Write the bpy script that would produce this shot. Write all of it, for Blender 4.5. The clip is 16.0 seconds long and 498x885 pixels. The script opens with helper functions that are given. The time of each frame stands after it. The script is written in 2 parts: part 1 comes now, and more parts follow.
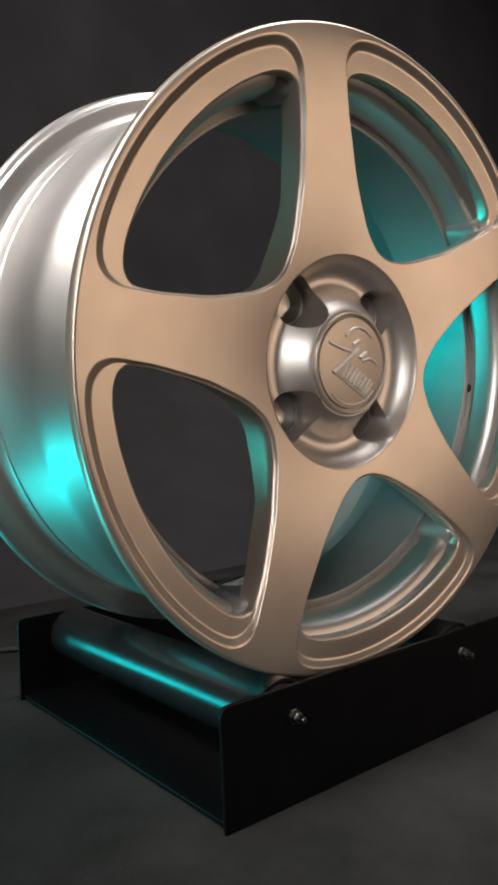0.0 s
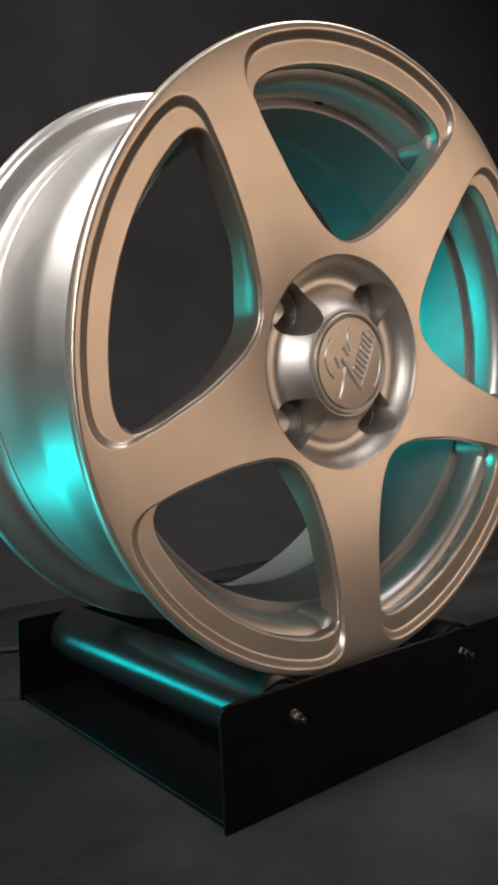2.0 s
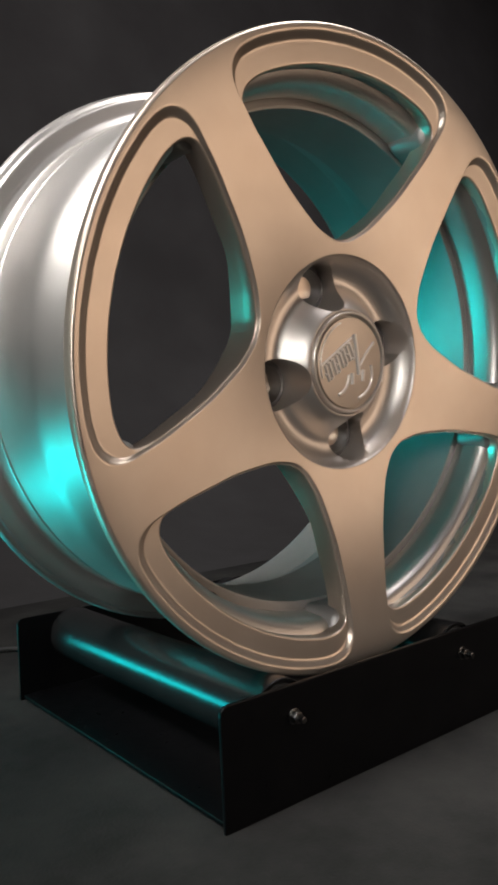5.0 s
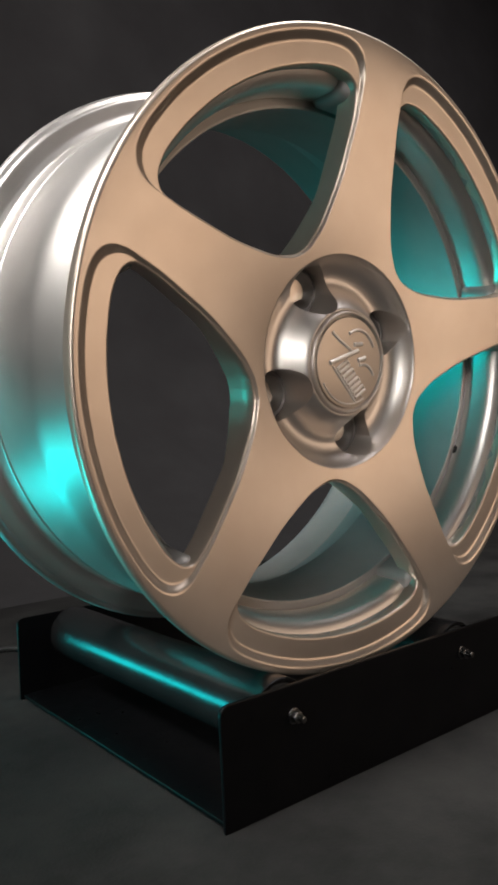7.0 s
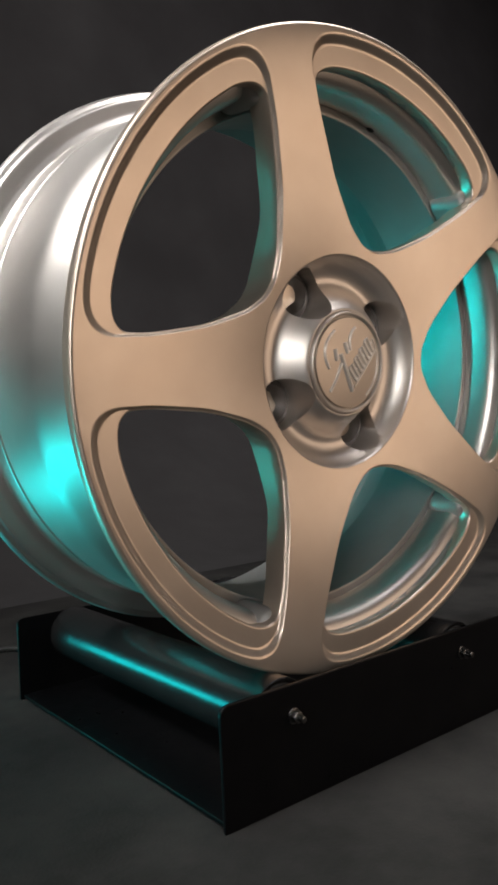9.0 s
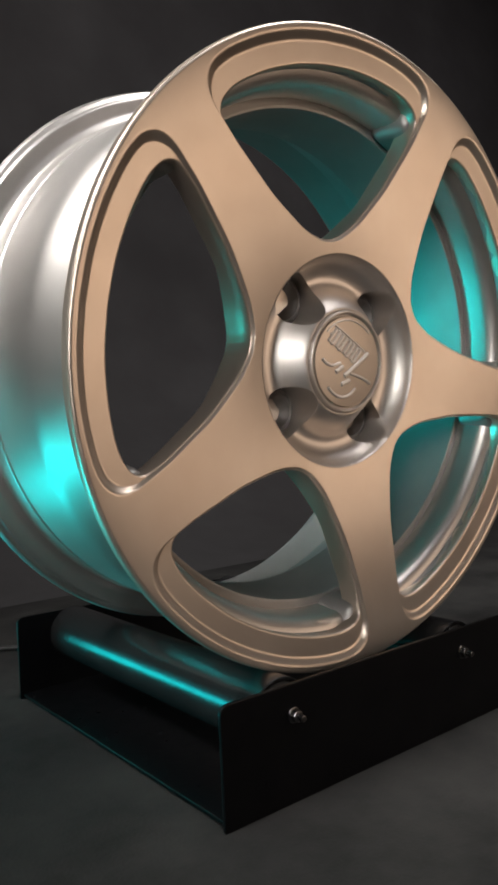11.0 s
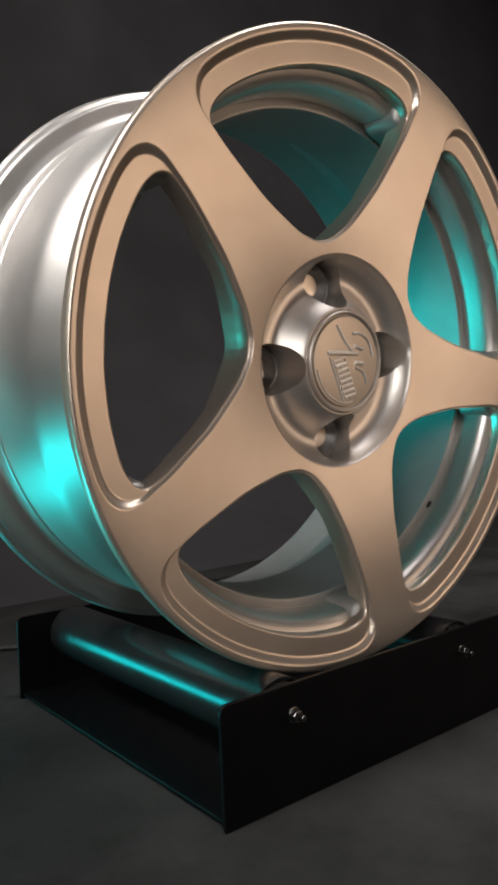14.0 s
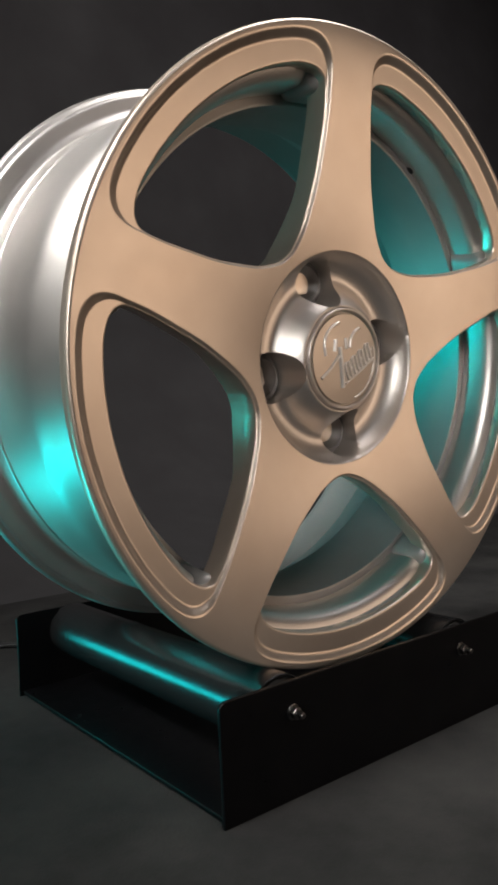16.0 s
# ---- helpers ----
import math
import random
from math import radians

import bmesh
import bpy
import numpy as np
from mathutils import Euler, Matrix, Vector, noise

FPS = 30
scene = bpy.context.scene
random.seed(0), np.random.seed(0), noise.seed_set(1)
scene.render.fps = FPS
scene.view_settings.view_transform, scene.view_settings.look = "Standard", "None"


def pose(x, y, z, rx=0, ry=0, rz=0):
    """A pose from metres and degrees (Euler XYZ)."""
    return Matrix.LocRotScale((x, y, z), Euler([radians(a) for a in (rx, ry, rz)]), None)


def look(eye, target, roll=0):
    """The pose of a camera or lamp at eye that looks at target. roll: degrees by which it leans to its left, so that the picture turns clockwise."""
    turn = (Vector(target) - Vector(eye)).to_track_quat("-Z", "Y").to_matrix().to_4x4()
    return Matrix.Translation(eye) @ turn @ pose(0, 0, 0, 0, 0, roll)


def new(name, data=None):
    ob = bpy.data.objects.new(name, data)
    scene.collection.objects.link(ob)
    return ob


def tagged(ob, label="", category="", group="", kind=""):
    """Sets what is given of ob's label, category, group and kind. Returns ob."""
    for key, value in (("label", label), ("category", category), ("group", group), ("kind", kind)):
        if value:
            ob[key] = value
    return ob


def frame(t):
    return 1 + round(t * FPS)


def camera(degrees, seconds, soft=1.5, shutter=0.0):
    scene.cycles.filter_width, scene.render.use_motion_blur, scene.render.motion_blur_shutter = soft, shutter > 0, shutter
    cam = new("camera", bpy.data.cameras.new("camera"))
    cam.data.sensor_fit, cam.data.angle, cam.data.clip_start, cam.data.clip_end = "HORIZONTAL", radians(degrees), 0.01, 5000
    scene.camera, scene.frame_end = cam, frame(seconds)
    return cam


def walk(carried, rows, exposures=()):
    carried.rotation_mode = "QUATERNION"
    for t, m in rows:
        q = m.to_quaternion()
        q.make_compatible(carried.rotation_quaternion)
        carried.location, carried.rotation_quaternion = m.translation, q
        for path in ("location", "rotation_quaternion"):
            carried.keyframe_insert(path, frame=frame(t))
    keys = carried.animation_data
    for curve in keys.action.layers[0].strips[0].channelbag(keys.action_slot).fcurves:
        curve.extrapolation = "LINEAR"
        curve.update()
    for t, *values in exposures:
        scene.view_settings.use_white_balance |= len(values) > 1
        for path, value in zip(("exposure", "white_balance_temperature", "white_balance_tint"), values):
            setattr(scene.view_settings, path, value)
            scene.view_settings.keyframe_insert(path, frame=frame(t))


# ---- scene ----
CAM_EYE = (-0.3926, -0.3580, 0.2388)
AXLE = (0.0, 0.0, 0.2888)          # the wheel's centre above the floor


def aim(yaw, pitch, roll):
    """Camera pose: yaw to the right of +y, pitch up, roll (degrees)."""
    y, p = radians(yaw), radians(pitch)
    way = Vector((math.sin(y) * math.cos(p), math.cos(y) * math.cos(p), math.sin(p)))
    return look(CAM_EYE, Vector(CAM_EYE) + way, roll)


FOV, ROLL = 37.5, -2.81
cam = camera(FOV, 16.0, soft=3.3)
CAM_ROWS = ((0, 38.34, -0.28), (4.0, 38.36, -0.29), (7.0, 38.37, -0.33), (9.0, 38.37, -0.33), (12.0, 38.38, -0.41),
            (14.5, 38.38, -0.41), (15.0, 38.41, -0.47), (15.5, 38.42, -0.53), (16.0, 38.42, -0.61))
walk(cam, [(t, aim(yaw, pitch, ROLL)) for t, yaw, pitch in CAM_ROWS], exposures=((0, 0.0), (16.0, 0.0)))

# ---------------------------------------------------------------- light
world = bpy.data.worlds.new("studio_dark")
world.use_nodes = True
world.node_tree.nodes["Background"].inputs[0].default_value = (0.010, 0.010, 0.011, 1)
world.node_tree.nodes["Background"].inputs[1].default_value = 1.0
scene.world = world


def softbox(name, eye, target, w, h, watts, colour, beam=180):
    data = bpy.data.lights.new(name, "AREA")
    data.shape, data.size, data.size_y, data.energy, data.color = "RECTANGLE", w, h, watts, colour
    data.spread = radians(beam)
    ob = new(name, data)
    ob.matrix_world = look(eye, target)
    return ob


softbox("warm_softbox", (1.05, -1.70, 0.42), (0, 0, 0.30), 1.4, 0.9, 7.6, (1.0, 0.73, 0.54))
softbox("overhead_softbox", (0.50, -0.10, 1.75), (0.12, 0.35, 0.25), 0.5, 0.45, 13.0, (1.0, 0.97, 0.94))
softbox("front_softbox", (-1.15, -0.85, 0.66), (-0.05, 0.0, 0.36), 0.9, 0.9, 1.0, (1.0, 0.97, 0.94), 26)
softbox("side_softbox", (-1.00, 0.14, 1.36), (-0.16, 0.12, 0.42), 0.55, 0.45, 1.35, (1.0, 0.97, 0.94), 30)
# added fill lamp with no known source, to lift and even out the backdrop
softbox("backdrop_fill", (1.5, -0.3, 2.60), (1.0, 1.6, 0.9), 3.0, 1.4, 15.0, (1.0, 0.93, 0.95), 110)
softbox("teal_strip", (-0.43, 0.39, 0.025), (-0.17, 0.14, 0.07), 0.44, 0.10, 0.37, (0.0, 0.80, 0.83), 70)
softbox("teal_panel", (-0.47, 0.66, 0.27), (0.19, 0.10, 0.34), 0.12, 0.28, 0.15, (0.0, 0.80, 0.80), 42)


# ---------------------------------------------------------------- materials
class Nodes:
    """A short hand for node materials."""

    def __init__(self, name):
        self.mat = bpy.data.materials.new(name)
        self.mat.use_nodes = True
        self.tree = self.mat.node_tree
        self.bsdf = self.tree.nodes["Principled BSDF"]

    def node(self, kind, **inputs):
        n = self.tree.nodes.new(kind)
        for key, value in inputs.items():
            self.put(n.inputs[key.replace("_", " ")], value)
        return n

    def put(self, socket, value):
        if isinstance(value, bpy.types.NodeSocket):
            self.tree.links.new(value, socket)
        else:
            socket.default_value = value

    def set(self, **inputs):
        for key, value in inputs.items():
            self.put(self.bsdf.inputs[key.replace("_", " ")], value)

    def place(self):
        return self.node("ShaderNodeTexCoord").outputs["Object"]

    def noise(self, scale, detail=4.0, where=None, rough=0.55):
        n = self.node("ShaderNodeTexNoise", Scale=scale, Detail=detail, Roughness=rough)
        self.put(n.inputs["Vector"], where or self.place())
        return n.outputs["Fac"]

    def ramp(self, fac, low, high, a=0.3, b=0.7):
        n = self.node("ShaderNodeMapRange")
        for key, value in (("Value", fac), ("From Min", a), ("From Max", b), ("To Min", low), ("To Max", high)):
            self.put(n.inputs[key], value)
        return n.outputs["Result"]

    def blend(self, fac, one, two):
        n = self.node("ShaderNodeMix")
        n.data_type = "RGBA"
        self.put(n.inputs["Factor"], fac)
        self.put(n.inputs[6], (*one, 1))
        self.put(n.inputs[7], (*two, 1))
        return n.outputs[2]

    def bump(self, height, strength, distance):
        n = self.node("ShaderNodeBump", Strength=strength, Distance=distance)
        self.put(n.inputs["Height"], height)
        self.set(Normal=n.outputs["Normal"])


def turned_metal(name, one, two, rough_low, rough_high, aniso, metallic=1.0):
    """Cast alloy turned on a lathe: fine grain runs round the wheel's axle."""
    n = Nodes(name)
    where = n.place()
    cross = n.node("ShaderNodeVectorMath")
    cross.operation = "CROSS_PRODUCT"
    n.put(cross.inputs[0], (0, 1, 0))
    n.put(cross.inputs[1], where)
    turn = n.node("ShaderNodeVectorTransform")
    turn.vector_type, turn.convert_from, turn.convert_to = "VECTOR", "OBJECT", "WORLD"
    n.put(turn.inputs[0], cross.outputs[0])
    long_ = n.node("ShaderNodeVectorMath")
    long_.operation = "LENGTH"
    n.put(long_.inputs[0], where)
    ring = n.node("ShaderNodeTexNoise", Scale=900.0, Detail=2.0)
    ring.noise_dimensions = "1D"
    n.put(ring.inputs["W"], long_.outputs["Value"])
    wide = n.noise(14, 5, where)
    n.set(Base_Color=n.blend(n.ramp(wide, 0, 1), one, two), Metallic=metallic,
          Roughness=n.ramp(n.noise(60, 6, where), rough_low, rough_high),
          Anisotropic=aniso, Tangent=turn.outputs[0])
    mixed = n.node("ShaderNodeMath")
    mixed.operation = "ADD"
    n.put(mixed.inputs[0], ring.outputs["Fac"])
    n.put(mixed.inputs[1], n.noise(1400, 2, where))
    n.bump(mixed.outputs[0], 0.10, 0.0002)
    return n.mat


M_FACE = turned_metal("turned_champagne_alloy", (0.620, 0.520, 0.430), (0.690, 0.600, 0.510), 0.33, 0.37, 0.45, 0.78)
M_RIM = turned_metal("satin_silver_alloy", (0.66, 0.63, 0.60), (0.72, 0.69, 0.66), 0.38, 0.43, 0.0, 0.95)
M_CAST = turned_metal("rough_cast_alloy", (0.36, 0.35, 0.335), (0.43, 0.415, 0.40), 0.44, 0.52, 0.0, 0.62)
M_HUB = turned_metal("bright_hub_alloy", (0.68, 0.63, 0.585), (0.74, 0.69, 0.64), 0.40, 0.45, 0.0, 0.92)
M_CAP = turned_metal("satin_cap", (0.54, 0.47, 0.40), (0.60, 0.53, 0.46), 0.38, 0.46, 0.0, 0.8)
# lighter than the cap: the raised strokes' highlights are put into the colour
M_RELIEF = turned_metal("highlit_relief", (0.80, 0.75, 0.69), (0.86, 0.81, 0.75), 0.28, 0.36, 0.0, 0.5)


def plain(name, one, two, rough, metallic=0.0, scale=30.0, bump=0.0, size=400.0):
    n = Nodes(name)
    n.set(Base_Color=n.blend(n.ramp(n.noise(scale), 0, 1), one, two), Metallic=metallic,
          Roughness=n.ramp(n.noise(scale * 3), rough * 0.85, rough * 1.15))
    if bump:
        n.bump(n.noise(size, 5), bump, 0.0006)
    return n.mat


M_BLACK = plain("black_powder_coat", (0.003, 0.003, 0.0035), (0.005, 0.005, 0.0055), 0.32, bump=0.06, size=1800)
M_BLACK.node_tree.nodes["Principled BSDF"].inputs["Specular IOR Level"].default_value = 0.10
M_ROLLER = plain("black_steel_tube", (0.032, 0.032, 0.033), (0.042, 0.042, 0.043), 0.235, 0.7, bump=0.04, size=900)
M_STEEL = plain("zinc_steel", (0.09, 0.088, 0.086), (0.15, 0.147, 0.144), 0.3, 1.0, 90)
M_DARK = plain("dark_casting", (0.22, 0.21, 0.20), (0.30, 0.28, 0.27), 0.5, 0.6, 60)
M_BORE_SHADE = plain("bore_shade", (0.006, 0.006, 0.006), (0.010, 0.010, 0.010), 0.6, 0.0, 60)
M_RUBBER = plain("black_rubber", (0.012, 0.012, 0.012), (0.02, 0.02, 0.02), 0.55, bump=0.1)
def felt():
    n = Nodes("charcoal_felt")
    patch = n.ramp(n.noise(7, 5, rough=0.65), 0, 1, 0.35, 0.68)
    n.set(Base_Color=n.blend(patch, (0.019, 0.019, 0.019), (0.043, 0.0425, 0.041)), Roughness=0.92)
    both = n.node("ShaderNodeMath")
    both.operation = "MULTIPLY_ADD"
    n.put(both.inputs[0], n.noise(9, 3))
    n.put(both.inputs[1], 6.0)
    n.put(both.inputs[2], n.noise(420, 4))
    n.bump(both.outputs[0], 0.45, 0.0012)
    return n.mat


M_FLOOR = felt()
M_FLOOR.node_tree.nodes["Principled BSDF"].inputs["Specular IOR Level"].default_value = 0.08
M_BACKDROP = plain("charcoal_paper", (0.034, 0.033, 0.0345), (0.040, 0.0388, 0.0402), 0.9, 0.0, 1.5, 0.2, 200)
M_WALL = plain("matt_black_paint", (0.040, 0.038, 0.038), (0.046, 0.044, 0.044), 0.9, 0.0, 2, 0.1, 120)


# ---------------------------------------------------------------- mesh helpers
def mesh_of(name, verts, faces, material, smooth=40.0):
    me = bpy.data.meshes.new(name)
    me.from_pydata([tuple(v) for v in verts], [], faces)
    me.validate()
    bm = bmesh.new()
    bm.from_mesh(me)
    bmesh.ops.remove_doubles(bm, verts=bm.verts, dist=1e-6)
    bmesh.ops.recalc_face_normals(bm, faces=bm.faces)
    for f in bm.faces:
        f.smooth = True
    limit = radians(smooth)
    for e in bm.edges:
        if len(e.link_faces) == 2 and e.calc_face_angle(0) > limit:
            e.smooth = False
    bm.to_mesh(me)
    bm.free()
    me.materials.append(material)
    return me


def part(name, me, parent, label="", m=None):
    ob = new(name, me)
    ob.parent = parent
    if m is not None:
        ob.matrix_basis = m
    return tagged(ob, label) if label else ob


def chaikin(pts, times, closed=False):
    pts = [np.array(p, float) for p in pts]
    for _ in range(times):
        out = [] if closed else [pts[0]]
        n = len(pts)
        for i in range(n if closed else n - 1):
            a, b = pts[i], pts[(i + 1) % n]
            out += [a * 0.75 + b * 0.25, a * 0.25 + b * 0.75]
        if not closed:
            out.append(pts[-1])
        pts = out
    return pts


def smooth_line(pts, steps):
    """A Catmull-Rom line through the points."""
    pts = [np.array(p, float) for p in pts]
    ext = [2 * pts[0] - pts[1]] + pts + [2 * pts[-1] - pts[-2]]
    out = []
    for i in range(1, len(ext) - 2):
        a, b, c, d = ext[i - 1:i + 3]
        for k in range(steps):
            t = k / steps
            out.append(0.5 * (2 * b + (c - a) * t + (2 * a - 5 * b + 4 * c - d) * t * t + (3 * b - a - 3 * c + d) * t ** 3))
    out.append(pts[-1])
    return out


def revolve(profile, seg=192, closed=False):
    """Turn (radius, depth) points about the y axis."""
    verts, faces = [], []
    n = len(profile)
    for r, y in profile:
        for k in range(seg):
            a = 2 * math.pi * k / seg
            verts.append((r * math.cos(a), y, r * math.sin(a)))
    for i in range(n if closed else n - 1):
        j = (i + 1) % n
        for k in range(seg):
            q = (k + 1) % seg
            faces.append((i * seg + k, i * seg + q, j * seg + q, j * seg + k))
    return verts, faces


def box_mesh(name, size, material, bevel=0.001, at=(0, 0, 0), seg=2):
    bm = bmesh.new()
    bmesh.ops.create_cube(bm, size=1.0, matrix=Matrix.Translation(at) @ Matrix.Diagonal((*size, 1)))
    if bevel:
        bmesh.ops.bevel(bm, geom=list(bm.edges), offset=bevel, segments=seg, affect="EDGES", profile=0.5)
    for f in bm.faces:
        f.smooth = len(f.verts) == 4 and f.calc_area() < 4 * bevel * max(size)
    me = bpy.data.meshes.new(name)
    bm.to_mesh(me)
    bm.free()
    me.materials.append(material)
    return me


def tube_mesh(name, line, radius, material, seg=10):
    """A round tube along a line of points."""
    line = [Vector(p) for p in line]
    verts, faces = [], []
    for i, p in enumerate(line):
        way = (line[min(i + 1, len(line) - 1)] - line[max(i - 1, 0)]).normalized()
        side = way.orthogonal().normalized() if i == 0 else (side - way * side.dot(way)).normalized()
        up = way.cross(side)
        for k in range(seg):
            a = 2 * math.pi * k / seg
            verts.append(p + radius * (math.cos(a) * side + math.sin(a) * up))
    for i in range(len(line) - 1):
        for k in range(seg):
            q = (k + 1) % seg
            faces.append((i * seg + k, i * seg + q, (i + 1) * seg + q, (i + 1) * seg + k))
    faces.append(tuple(range(seg)))
    faces.append(tuple(range((len(line) - 1) * seg, len(line) * seg)))
    return mesh_of(name, verts, faces, material)


# ---------------------------------------------------------------- the room
def room():
    X0, X1, Y0, Y1, H, W = -3.6, 6.0, -2.6, 1.6, 2.7, 0.1
    cove = 0.85                     # the backdrop sweeps up out of the floor

    def sheet(name, line, material):
        n = len(line)
        verts = [(x, y, z) for x in (X0 - W, X1 + W) for y, z in line]
        verts += [(x, y + (0.05 if z > 0.2 else 0), z - 0.05) for x in (X0 - W, X1 + W) for y, z in line]
        faces = [(0, n, 3 * n, 2 * n), (n - 1, 2 * n - 1, 4 * n - 1, 3 * n - 1)]
        for i in range(n - 1):
            faces.append((i, i + 1, n + i + 1, n + i))
            faces.append((2 * n + i, 2 * n + i + 1, 3 * n + i + 1, 3 * n + i))
            faces.append((i, i + 1, 2 * n + i + 1, 2 * n + i))
            faces.append((n + i, n + i + 1, 3 * n + i + 1, 3 * n + i))
        return new(name, mesh_of(name, verts, faces, material))
    tagged(sheet("floor", [(Y0 - W, 0.0), (Y0 + 1.0, 0.0), (Y1 - cove, 0.0)], M_FLOOR), "dark charcoal felt floor under the display stand", "floor", kind="structure")
    line = [(Y1 - cove + cove * math.sin(a), cove - cove * math.cos(a)) for a in np.linspace(0.0, math.pi / 2, 24)] + [(Y1, H)]
    tagged(sheet("backdrop", line, M_BACKDROP), "plain charcoal paper backdrop sweeping up from the floor", "backdrop", kind="structure")
    for name, size, at in (("wall_north", (X1 - X0, W, H), ((X0 + X1) / 2, Y1 + 0.12 + W / 2, H / 2)),
                           ("wall_south", (X1 - X0, W, H), ((X0 + X1) / 2, Y0 - W / 2, H / 2)),
                           ("wall_east", (W, Y1 - Y0 + 2 * W, H), (X1 + W / 2, (Y0 + Y1) / 2, H / 2)),
                           ("wall_west", (W, Y1 - Y0 + 2 * W, H), (X0 - W / 2, (Y0 + Y1) / 2, H / 2))):
        tagged(new(name, box_mesh(name, size, M_WALL, 0, at)), "plain matt black studio wall", "wall", kind="structure")
    tagged(new("ceiling", box_mesh("ceiling", (X1 - X0 + 2 * W, Y1 - Y0 + 4 * W, 0.08), M_WALL, 0, ((X0 + X1) / 2, (Y0 + Y1) / 2, H + 0.04))),
           "plain matt black studio ceiling", "ceiling", kind="structure")


room()

# ---------------------------------------------------------------- the wheel
# Half of one window's outline, as (radius mm, degrees from the spoke's middle line): the step on the face, then the hole.
STEP = ((87.0, 36), (88.0, 31.5), (91.0, 27.6), (98, 22), (109, 17.3), (130, 11.8), (152, 8.9), (172, 7.1), (187, 6.4), (199, 6.0),
        (207.5, 6.4), (213, 7.5), (216.8, 9.4), (218.6, 12.2), (219.2, 16), (219.5, 22), (219.5, 29), (219.5, 36))
HOLE = ((88.0, 36), (89.0, 31.7), (92.0, 27.9), (98.8, 22.5), (110, 17.8), (131, 12.2), (152, 9.3), (168, 7.75), (180, 7.1), (188, 7.0),
        (192.5, 7.6), (196, 8.9), (198.2, 11), (199.3, 13.5), (199.5, 17), (199.6, 22), (199.6, 29), (199.6, 36))
R_HUB, R_FACE = 0.0782, 0.2205


def polar(r, deg):
    return np.array((r * math.cos(radians(deg)), r * math.sin(radians(deg))))


def outline(rows, steps=5):
    return smooth_line([polar(r / 1000, a) for r, a in rows], steps)


def shifted(line, d):
    """The line moved d into the metal, its ends kept on the window's middle line."""
    out = []
    for i, p in enumerate(line):
        t = line[min(i + 1, len(line) - 1)] - line[max(i - 1, 0)]
        t = t / np.hypot(*t)
        out.append(p + d * np.array((t[1], -t[0])))
    for i in (0, -1):
        r = np.hypot(*out[i])
        out[i] = polar(r, 36)
    return out


def dish(r):
    """Depth of the spokes' face: level at the lip, sunk at the hub."""
    t = min(max((R_FACE - r) / (R_FACE - R_HUB), 0), 1)
    return 0.0168 * t ** 1.3


def ease(a, b, x):
    t = min(max((x - a) / (b - a), 0), 1)
    return t * t * (3 - 2 * t)


def fill(ring, depth, grid=0.006):
    """Triangles over a closed ring of (x, z) points with inner points, at depth(r)."""
    from mathutils.geometry import delaunay_2d_cdt
    pts = [Vector(p) for p in ring]
    n = len(pts)
    ring_np = np.array(ring)

    def inside(p):
        x, z = ring_np[:, 0], ring_np[:, 1]
        x2, z2 = np.roll(x, -1), np.roll(z, -1)
        hit = ((z > p[1]) != (z2 > p[1])) & (p[0] < (x2 - x) * (p[1] - z) / (z2 - z + 1e-15) + x)
        return hit.sum() % 2 == 1
    lo, hi = ring_np.min(0), ring_np.max(0)
    k = 0
    z = lo[1]
    while z < hi[1]:
        x = lo[0] + (grid / 2 if k % 2 else 0)
        while x < hi[0]:
            if inside((x, z)) and np.hypot(*(ring_np - (x, z)).T).min() > grid * 0.5:
                pts.append(Vector((x, z)))
            x += grid
        z += grid * 0.866
        k += 1
    vs, _, fs, *_ = delaunay_2d_cdt(pts, [(i, (i + 1) % n) for i in range(n)], [], 0, 1e-7)
    keep = [f for f in fs if inside(np.mean([vs[i] for i in f], axis=0))]
    return [(v[0], depth(math.hypot(*v)), v[1]) for v in vs], keep


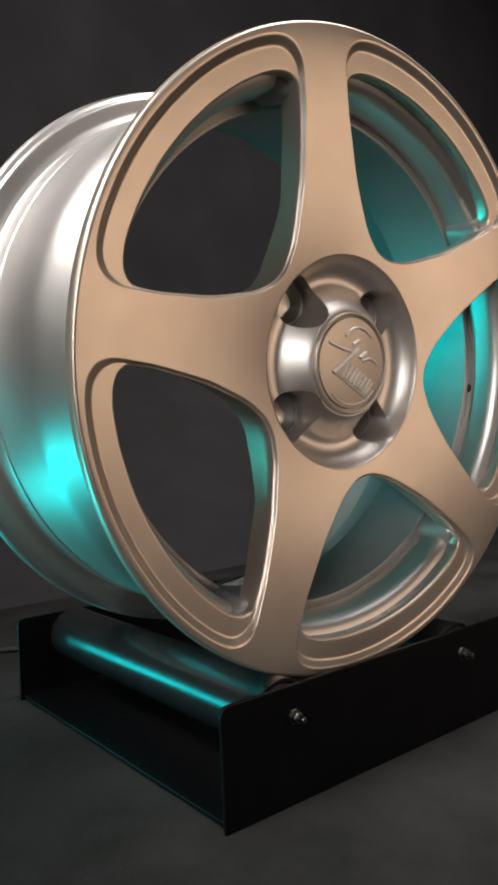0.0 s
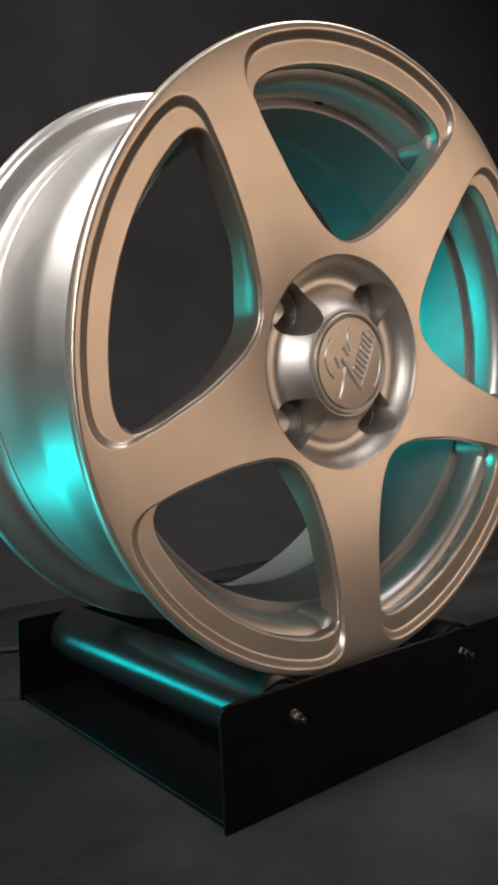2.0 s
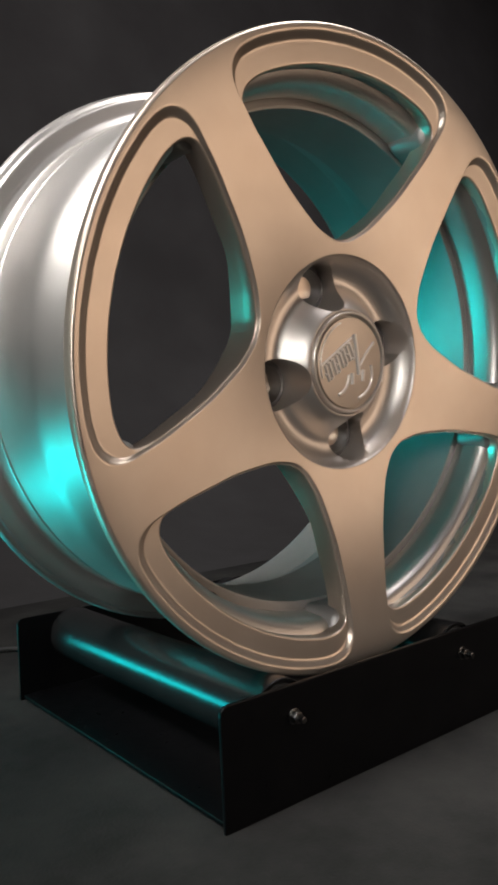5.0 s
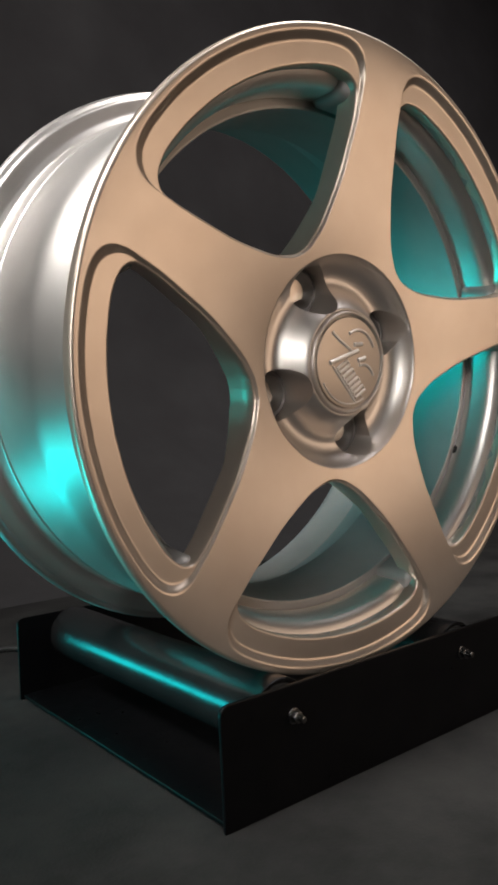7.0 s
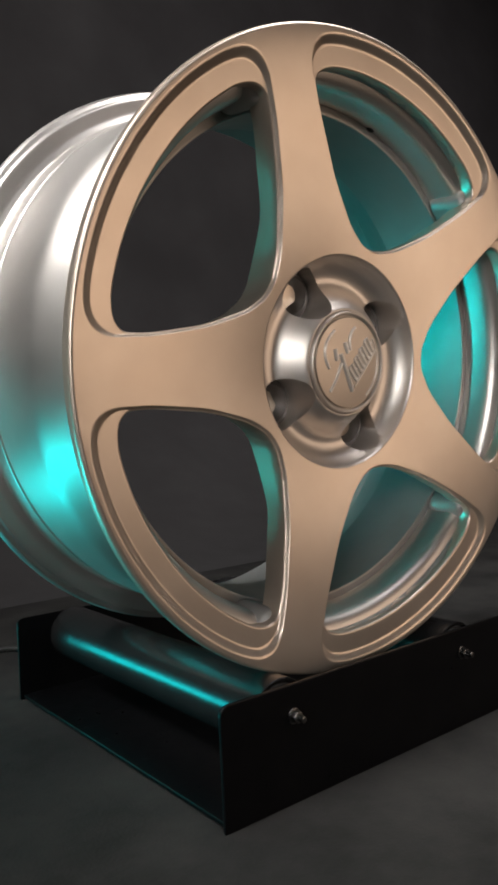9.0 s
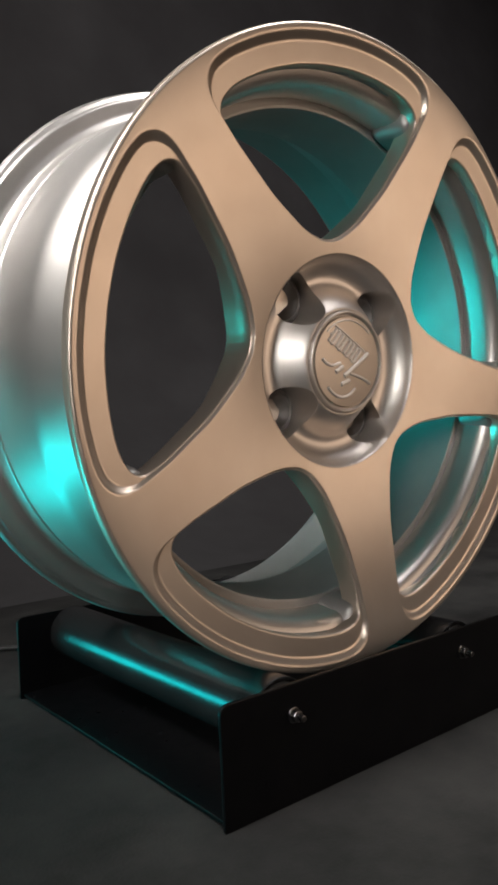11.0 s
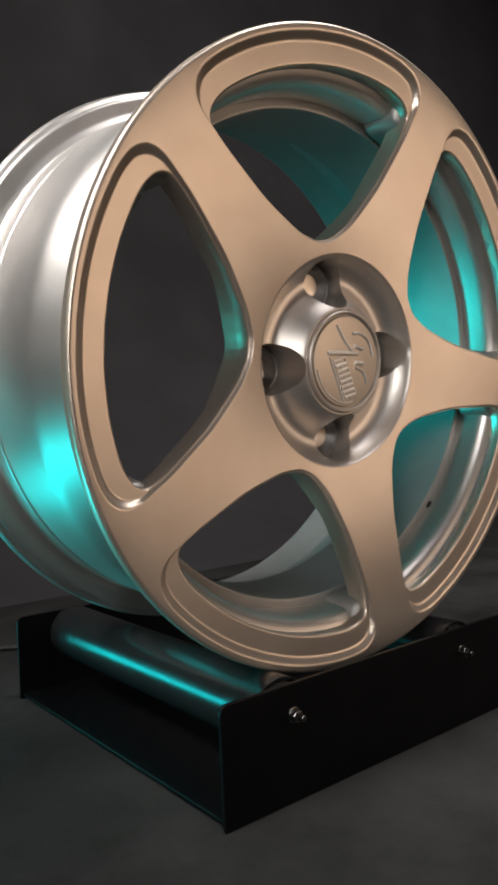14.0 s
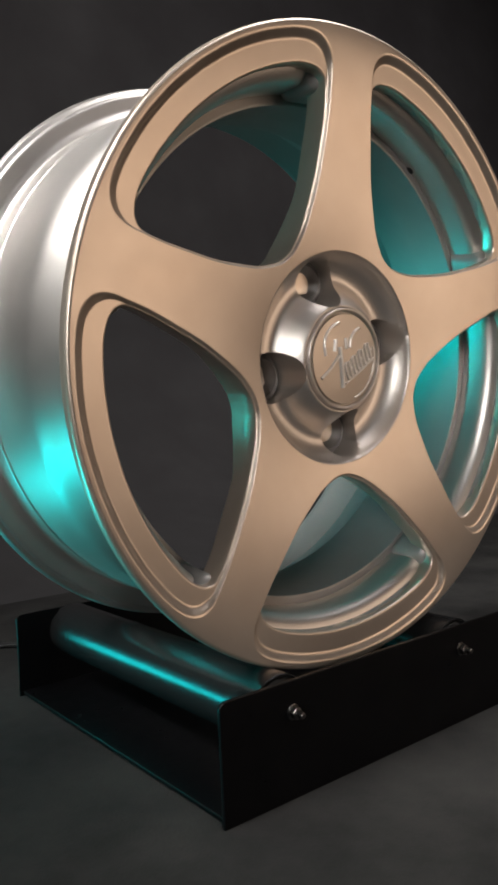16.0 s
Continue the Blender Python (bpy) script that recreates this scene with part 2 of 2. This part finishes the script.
def spoke_mesh():
    """One fifth of the wheel's face: a spoke with half a window on each side."""
    verts, faces = [], []

    def add(v, f):
        o = len(verts)
        verts.extend(v)
        faces.extend(tuple(i + o for i in q) for q in f)

    def strip(a, b):
        n = len(a)
        add(a + b, [(i, i + 1, n + i + 1, n + i) for i in range(n - 1)])

    step, hole = outline(STEP), outline(HOLE)
    B = 0.0013
    top = shifted(step, B + 0.0014)             # into the metal
    inner = [polar(R_HUB, a) for a in np.linspace(-36, 36, 37)]
    outer = [polar(R_FACE + 0.0022, a) for a in np.linspace(36, -36, 73)]
    mirror = lambda line: [p * (1, -1) for p in line]
    ring = inner + top + outer + mirror(top)[::-1]
    clean = [p for i, p in enumerate(ring) if np.hypot(*(p - ring[i - 1])) > 1e-6]
    add(*fill(clean, dish))
    # back of the spoke
    back = shifted(hole, 0.003)
    ring = [polar(0.05, a) for a in np.linspace(-36, 36, 25)] + back + [polar(0.2065, a) for a in np.linspace(36, -36, 49)] + mirror(back)[::-1]
    deep = lambda r: 0.049 - 0.014 * ease(0.084, 0.125, r) - 0.008 * ease(0.12, 0.2, r)
    add(*fill([p for i, p in enumerate(ring) if np.hypot(*(p - ring[i - 1])) > 1e-6], deep, 0.009))
    for side in (1, -1):
        def ring3(line, depth):
            return [(p[0], depth(np.hypot(*p)), p[1] * side) for p in line]
        ledge = lambda r: dish(r) + 0.0026 + 0.0012 * ease(0.165, 0.205, r)
        slope = lambda line, near, far: [p * (1 - w) + q * w for p, q, w in
                                         ((p, q, ease(0.192, 0.214, np.hypot(*p))) for p, q in zip(shifted(line, near), shifted(line, far)))]
        rows = [ring3(top, dish), ring3(shifted(step, B + 0.0004), dish)]
        for k in range(10):                     # the soft step from the face down to the ledge
            u = k / 9
            drop = u * u * (3 - 2 * u)
            rows.append(ring3(slope(step, B - (B + 0.0007) * u, B - (B + 0.0058) * u),
                              lambda r, w=drop: dish(r) * (1 - w) + ledge(r) * w))
        rows.append(ring3(slope(step, -0.0008, -0.0064), ledge))
        rows.append(ring3(slope(hole, 0.0016, 0.0030), ledge))
        rows.append(ring3(slope(hole, 0.0012, 0.0016), ledge))
        rows.append(ring3(shifted(hole, 0.0007), lambda r: ledge(r) + 0.0003))
        rows.append(ring3(shifted(hole, 0.0003), lambda r: ledge(r) + 0.0008))
        rows.append(ring3(hole, lambda r: ledge(r) + 0.0018))
        rows.append(ring3(shifted(hole, 0.001), lambda r: (ledge(r) + deep(r)) / 2))
        rows.append(ring3(back, deep))
        for a, b in zip(rows, rows[1:]):
            strip(a, b)
    return mesh_of("spoke", verts, faces, M_FACE, 50)


def root_mesh():
    """The thick foot by which a spoke grows into the barrel, behind the face."""
    bm = bmesh.new()
    grid = {}
    for i, r in enumerate((0.1845, 0.2045)):
        for j, y in enumerate((0.012, 0.047)):
            for k in range(9):
                w = (7.6 if j == 0 else 9.0) + (1.5 if i else 0)
                q = polar(r, -w + 2 * w * k / 8)
                grid[i, j, k] = bm.verts.new((q[0], y, q[1]))
    for k in range(8):
        for a, b, c, d in (((0, 0), (0, 1), (1, 1), (1, 0)),):
            for u, v in ((a, b), (b, c), (c, d), (d, a)):
                bm.faces.new((grid[(*u, k)], grid[(*v, k)], grid[(*v, k + 1)], grid[(*u, k + 1)]))
    for k in (0, 8):
        bm.faces.new([grid[i, j, k] for i, j in ((0, 0), (0, 1), (1, 1), (1, 0))])
    bmesh.ops.recalc_face_normals(bm, faces=bm.faces)
    bmesh.ops.bevel(bm, geom=[e for e in bm.edges if e.calc_face_angle(0) > 0.8], offset=0.0065, segments=5, affect="EDGES", profile=0.5)
    for f in bm.faces:
        f.smooth = True
    me = bpy.data.meshes.new("spoke_root")
    bm.to_mesh(me)
    bm.free()
    me.materials.append(M_CAST)
    return me


def mm(rows):
    return [(r / 1000, y / 1000) for r, y in rows]


def lip_mesh():
    """The rounded outer lip of the face, rolled over to the barrel."""
    front = [(R_FACE + 0.0022 + 0.0026 * math.sin(a), 0.0036 - 0.0036 * math.cos(a)) for a in np.linspace(0.0, math.pi / 2, 9)]
    return mesh_of("lip", *revolve(front + chaikin(mm(((225.3, 3.6), (225.3, 7.5), (224.6, 9.2), (222, 10.0), (212, 11.0))), 2), 200), M_FACE, 60)


def fillet(rows, cut):
    """Round each corner of a line by a short curve, with a point on the flat beside it to keep the flats flat."""
    pts = [np.array(p, float) for p in rows]
    out = [pts[0]]
    for a, p, b in zip(pts, pts[1:], pts[2:]):
        la, lb = np.hypot(*(a - p)), np.hypot(*(b - p))
        u, v = (a - p) / la, (b - p) / lb
        da, db = min(cut, 0.42 * la), min(cut, 0.42 * lb)
        if la > 5 * cut:
            out.append(p + u * da * 1.8)
        for t in np.linspace(0, 1, 5):
            out.append(p + u * da * (1 - t) ** 2 + v * db * t ** 2)
        if lb > 5 * cut:
            out.append(p + v * db * 1.8)
    return out + [pts[-1]]


def barrel_mesh():
    shoulder = fillet(mm(((216, 10.4), (206, 13.5), (192, 20), (189.6, 46), (208.6, 95), (210.2, 128))), 0.0075)
    seat = fillet(mm(((210.4, 132), (211.4, 161.4), (210.0, 162.2), (210.0, 163.6), (211.8, 164.4), (213.6, 185.6), (219, 188.2), (229.8, 189.4), (230.8, 191.8),
                      (234.8, 193.6), (236.6, 199), (235.6, 204.6), (232, 206))), 0.0016)
    inside = fillet(mm(((232, 206), (214, 199), (207.6, 188), (205.6, 148), (185, 110), (183.2, 80), (183, 45.2), (184.8, 45.0), (202.4, 47.6), (202.3, 44),
                        (199.8, 7.6), (203, 9.0), (216, 10.4))), 0.0011)
    return mesh_of("barrel", *revolve(shoulder + seat, 200), M_RIM, 60), mesh_of("inner_barrel", *revolve(inside, 200), M_CAST, 60)


HUB_ROWS = ((78.2, 16.6), (77.4, 17.2), (76.7, 18.6), (75.2, 22.4), (72.0, 27.4), (67.0, 31.2), (61.5, 33.0), (56.5, 32.2), (52.5, 29.4), (49.0, 25.4), (45.5, 21.2),
            (42.4, 17.8), (40, 15.6), (38.6, 15.0), (37.6, 15.8), (37.2, 20))
LUG_R, LUG_RING, LUG_PHASE = 0.0185, 0.0572, 29.5


def hub_mesh():
    """The sunk hub bowl with four round lug pockets cut down into it."""
    line = smooth_line([(r / 1000, y / 1000) for r, y in HUB_ROWS], 5)
    rr = np.array([p[0] for p in line])[::-1]
    yy = np.array([p[1] for p in line])[::-1]
    depth = lambda r: float(np.interp(r, rr, yy))
    from mathutils.geometry import delaunay_2d_cdt
    pts, edges = [], []
    rings = [p[0] for p in line]
    pockets = [polar(LUG_RING, LUG_PHASE + 90 * k) for k in range(4)]
    n_out, seg = 120, 48
    for r in rings:
        for k in range(n_out):
            p = polar(r, 360 * k / n_out)
            if r in (rings[0], rings[-1]) or min(np.hypot(*(p - c)) for c in pockets) > LUG_R + 0.0008:
                pts.append(Vector(p))
    loops = []
    for c in pockets:
        o = len(pts)
        loop = [c + polar(LUG_R, 360 * k / seg) for k in range(seg)]
        pts += [Vector(p) for p in loop]
        edges += [(o + k, o + (k + 1) % seg) for k in range(seg)]
        loops.append(loop)
    vs, _, fs, *_ = delaunay_2d_cdt(pts, edges, [], 0, 1e-8)
    keep = []
    for f in fs:
        m = np.mean([vs[i] for i in f], axis=0)
        if rings[-1] * 0.999 < np.hypot(*m) and min(np.hypot(*(m - c)) for c in pockets) > LUG_R * 0.999:
            keep.append(f)
    verts = [(v[0], depth(math.hypot(*v)), v[1]) for v in vs]
    faces = list(keep)
    for loop in loops:
        o = len(verts)
        verts += [(p[0], depth(math.hypot(*p)) + 0.0, p[1]) for p in loop] + [(p[0], 0.054, p[1]) for p in loop]
        faces += [(o + k, o + (k + 1) % seg, o + seg + (k + 1) % seg, o + seg + k) for k in range(seg)]
    return mesh_of("hub", verts, faces, M_HUB, 45)


def lug_seat_mesh():
    prof = [(0.0190, 0.0455), (0.0160, 0.0455), (0.0153, 0.0430), (0.0140, 0.0428), (0.0132, 0.0455), (0.0080, 0.050), (0.0072, 0.054), (0.0072, 0.062), (0.0001, 0.062)]
    return mesh_of("lug_seat", *revolve(prof, 40), M_DARK, 35)


CAP_Y = 0.0126                      # depth of the cap's face behind the lip


def cap_meshes():
    ring = chaikin([(0.0372, 0.0220), (0.0375, 0.0150), (0.0370, 0.0128), (0.0358, 0.0122), (0.0347, 0.0130)], 2)
    body = [(0.0345, 0.0142), (0.0340, 0.0150), (0.0333, 0.0148), (0.0329, 0.0136)]
    dome = [(0.0326 * (1 - k / 12), cap_y(0.0326 * (1 - k / 12), 0)) for k in range(12)] + [(0.00001, cap_y(0, 0))]
    return mesh_of("centre_cap", *revolve(ring + body, 96), M_HUB, 40), mesh_of("badge", *revolve(body[-2:] + dome, 96), M_CAP, 40)


def cap_y(x, z):
    r = min(math.hypot(x, z) / 0.033, 1)
    return CAP_Y + 0.0004 - 0.0012 * (1 - r * r)


def build_wheel():
    wheel = new("alloy_wheel")
    tagged(wheel, "five-spoke satin champagne alloy wheel turning on two rollers", "wheel rim")
    me, root = spoke_mesh(), root_mesh()
    for k in range(5):
        spoke = part("spoke", me, wheel, m=Matrix.Rotation(radians(-72 * k), 4, "Y"))
        part("spoke_root", root, spoke, "silver cast foot of the spoke")
    part("lip", lip_mesh(), wheel, "rounded champagne outer lip")
    outer, inner = barrel_mesh()
    part("inner_barrel", inner, part("barrel", outer, wheel, "satin silver stepped rim barrel"), "rough cast inside of the barrel")
    part("hub", hub_mesh(), wheel, "sunk silver hub bowl with four lug pockets")
    seat = lug_seat_mesh()
    for k in range(4):
        c = polar(LUG_RING, LUG_PHASE + 90 * k)
        part("lug_seat", seat, wheel, "dark lug bolt seat", Matrix.Translation((c[0], 0, c[1])))
    ring, badge = cap_meshes()
    cap = part("centre_cap", ring, wheel, "round silver centre cap")
    badge = part("badge", badge, cap, "embossed champagne badge disc")

    def stroke(name, line, radius):
        pts = smooth_line(line, 5) if len(line) > 2 else [np.array(p, float) for p in line]
        part(name, tube_mesh(name, [(x / 1000, cap_y(x / 1000, z / 1000) - 0.0002, z / 1000) for x, z in pts], radius, M_RELIEF, 10), cap)
    # relief on the badge, highlights put into its lighter colour: sweeping strokes over a row of raised bars
    stroke("relief_stroke", ((19.7, 20.3), (14.1, 11.8), (8.7, 0.1)), 0.0012)
    stroke("relief_arc", ((20.7, 3.7), (24.2, -3.9), (23.9, -11.8), (20.1, -18.3), (14.5, -23.2)), 0.0012)
    stroke("relief_stroke", ((13.3, -1.8), (14.8, -10.1)), 0.0017)
    stroke("relief_arc", ((-0.7, -9.0), (-0.1, -16.4), (-2.9, -22.2), (-6.6, -25.4)), 0.0012)
    stroke("relief_stroke", ((-2.5, 20.8), (2.2, 10.2), (6.9, -0.6), (9.4, -6.5)), 0.0018)
    stroke("relief_stroke", ((2.3, -7.0), (5.0, -14.6)), 0.0017)
    stroke("relief_line", ((-4.6, 17.6), (-16.6, 4.4), (-28.6, -9.4)), 0.0008)
    foot, head = (np.array(((-6.2, 13.4), (-26.2, -9.4))), np.array(((1.2, 4.4), (-19.2, -19.0))))
    for k in range(8):
        low, high = foot[0] + (foot[1] - foot[0]) * k / 7.4, head[0] + (head[1] - head[0]) * k / 7.4
        ahead = (foot[1] - foot[0]) / 13.5
        stroke("relief_bar", (low, high), 0.0012)
        if k % 3 != 1:
            stroke("relief_bar", (low, low + ahead), 0.0010)
        if k % 2 == 0:
            stroke("relief_bar", (high, high + ahead), 0.0010)
        if k % 3 == 1:
            stroke("relief_bar", ((low + high) / 2, (low + high) / 2 + ahead), 0.0010)
    rim = [(30.2 * math.cos(a), 30.2 * math.sin(a)) for a in np.linspace(radians(125), radians(215), 16)]
    stroke("relief_arc", rim, 0.0007)
    # the valve hole on the slope of the barrel: a near-black disc paints its shaded bore
    eye = mesh_of("valve_hole", *revolve([(0.0001, -0.0004), (0.0054, -0.0004), (0.0055, -0.0012), (0.0061, -0.0016), (0.0068, -0.0010), (0.0072, 0.003)], 28), M_BORE_SHADE, 35)
    a = radians(-108.4)
    at = Vector((0.1962 * math.cos(a), 0.0446, 0.1962 * math.sin(a)))
    outward = Vector((0.12 * math.cos(a), -0.99, 0.12 * math.sin(a))).normalized()
    turn = outward.to_track_quat("-Y", "Z").to_matrix().to_4x4()
    part("valve_hole", eye, wheel, "round valve hole, its shade painted as a dark disc", Matrix.Translation(at) @ turn)
    return wheel


alloy_wheel = build_wheel()


# ---------------------------------------------------------------- the stand
STAND_X0, STAND_X1, STAND_Y0, STAND_Y1, STAND_H = -0.1392, 0.1650, 0.0028, 0.3335, 0.0776
ROLLS, ROLL_Z, ROLL_R = (-0.0845, 0.1046), 0.0560, 0.0245


def plate_mesh(name, thick):
    """An upright plate with rounded upper corners, standing on its lower edge; its front at y = 0."""
    w0, w, h, r = STAND_X0, STAND_X1, STAND_H, 0.006
    ring = [(w0, 0.0), (w, 0.0)]
    ring += [(w - r + r * math.cos(a), h - r + r * math.sin(a)) for a in np.linspace(0, math.pi / 2, 7)]
    ring += [(w0 + r - r * math.sin(a), h - r + r * math.cos(a)) for a in np.linspace(0, math.pi / 2, 7)]
    bm = bmesh.new()
    low = [bm.verts.new((x, 0, z)) for x, z in ring]
    f = bm.faces.new(low)
    out = bmesh.ops.extrude_face_region(bm, geom=[f])
    bmesh.ops.translate(bm, verts=[v for v in out["geom"] if isinstance(v, bmesh.types.BMVert)], vec=(0, thick, 0))
    bmesh.ops.recalc_face_normals(bm, faces=bm.faces)
    bmesh.ops.bevel(bm, geom=[e for e in bm.edges if e.calc_face_angle(0) > 1.0], offset=0.0007, segments=2, affect="EDGES", profile=0.5)
    me = bpy.data.meshes.new(name)
    bm.to_mesh(me)
    bm.free()
    me.materials.append(M_BLACK)
    return me


def nut_mesh():
    """Washer, hexagonal nut and the end of the stud; the axis is y, the plate at y = 0, towards -y."""
    bm = bmesh.new()

    def ring(r, seg, y0, y1, turn=0.0):
        m = Matrix.Translation((0, (y0 + y1) / 2, 0)) @ Matrix.Rotation(radians(90), 4, "X") @ Matrix.Rotation(turn, 4, "Z")
        made = bmesh.ops.create_cone(bm, cap_ends=True, segments=seg, radius1=r, radius2=r, depth=abs(y1 - y0), matrix=m)
        edges = {e for v in made["verts"] for e in v.link_edges if e.calc_face_angle(0) > 0.5}
        bmesh.ops.bevel(bm, geom=list(edges), offset=0.0005, segments=2, affect="EDGES", profile=0.5)
    ring(0.0052, 28, 0.0, -0.0012)
    ring(0.0042, 6, -0.0012, -0.0052, 0.3)
    ring(0.0022, 18, -0.0052, -0.0105)
    me = bpy.data.meshes.new("bolt")
    bm.to_mesh(me)
    bm.free()
    me.materials.append(M_STEEL)
    return me


def build_stand():
    stand = new("roller_stand")
    tagged(stand, "black powder-coated sheet steel roller stand on the floor", "display stand")
    T = 0.003
    plate = plate_mesh("end_plate", T)
    part("front_plate", plate, stand, m=Matrix.Translation((0, STAND_Y0, 0)))
    part("back_plate", plate, stand, m=Matrix.Translation((0, STAND_Y1 - T, 0)))
    part("base_plate", box_mesh("base_plate", (STAND_X1 - STAND_X0 - 0.006, STAND_Y1 - STAND_Y0 - 2 * T, T), M_BLACK, 0.0006,
                                ((STAND_X0 + STAND_X1) / 2, (STAND_Y0 + STAND_Y1) / 2, T / 2 + 0.002)), stand)
    bolt = nut_mesh()
    for x, z in ((-0.0810, 0.0570), (0.1004, 0.0583)):
        part("bolt", bolt, stand, "small dark steel bolt with nut", Matrix.Translation((x, STAND_Y0, z)))
    return stand


def build_rollers():
    """Two tube rollers with end caps on axles between the plates."""
    L = STAND_Y1 - STAND_Y0 - 0.016
    R = ROLL_R
    tube = mesh_of("tube", *revolve([(R - 0.003, 0.0005), (R - 0.0006, 0.0), (R, 0.0006), (R, 0.02), (R, L * 0.5), (R, L - 0.02), (R, L - 0.0006), (R - 0.0006, L), (R - 0.003, L - 0.0005)], 72), M_ROLLER, 30)
    cap = mesh_of("end_cap", *revolve(chaikin([(0.0040, -0.0022), (0.010, -0.0022), (0.012, -0.0008), (R - 0.006, -0.0004), (R - 0.0032, 0.0006), (R - 0.0034, 0.004)], 1), 48), M_RUBBER, 30)
    axle = mesh_of("axle", *revolve([(0.0001, -0.0044), (0.0036, -0.0044), (0.0036, L + 0.0044), (0.0001, L + 0.0044)], 24), M_STEEL, 30)
    made = []
    for x in ROLLS:
        ob = new("roller")
        ob.matrix_basis = Matrix.Translation((x, STAND_Y0 + 0.008, ROLL_Z))
        tagged(ob, "black steel tube roller carrying the wheel", "roller", "rollers of the stand")
        part("tube", tube, ob)
        part("end_cap", cap, ob, "black plastic end cap")
        part("end_cap", cap, ob, "black plastic end cap", Matrix.Translation((0, L, 0)) @ Matrix.Rotation(math.pi, 4, "Z"))
        part("axle", axle, ob, "dark steel axle")
        made.append(ob)
    return made


build_stand()
rollers = build_rollers()

cable = new("power_cable", tube_mesh("power_cable", smooth_line(((0.0, 0.345, 0.010), (-0.02, 0.385, 0.004), (-0.05, 0.465, 0.0032), (-0.10, 0.515, 0.0032), (-0.20, 0.535, 0.0032), (-0.6, 0.56, 0.0032)), 8), 0.003, M_RUBBER))
tagged(cable, "thin black power cable lying on the floor", "cable")


# ---------------------------------------------------------------- what moves
SPIN0, RATE = 103.0, 48.9            # degrees at the start, degrees a second
LEAN, SWAY = 5.89, -0.02
DRIFT = ((0, 0.0), (4.0, 0.0010), (7.0, 0.0021), (9.0, 0.0029), (11.5, 0.0041), (14.5, 0.0052), (16.0, 0.0054))


def motions():
    ax = Vector((math.sin(radians(SWAY)), math.cos(radians(SWAY)) * math.cos(radians(LEAN)), math.sin(radians(LEAN)))).normalized()
    ex = Vector((math.cos(radians(SWAY)), -math.sin(radians(SWAY)), 0))
    ez = ex.cross(ax)
    frame3 = Matrix((ex, ax, ez)).transposed().to_4x4()
    rows = []
    for k in range(33):
        t = k * 0.5
        d = float(np.interp(t, [a for a, _ in DRIFT], [b for _, b in DRIFT]))
        rows.append((t, Matrix.Translation(Vector(AXLE) + ax * d) @ frame3 @ Matrix.Rotation(radians(-(SPIN0 + RATE * t)), 4, "Y")))
    walk(alloy_wheel, rows)
    for ob in rollers:
        base = ob.matrix_basis.copy()
        ratio = 0.225 / ROLL_R
        walk(ob, [(k * 0.125, base @ Matrix.Rotation(radians(RATE * k * 0.125 * ratio), 4, "Y")) for k in range(129)])


motions()
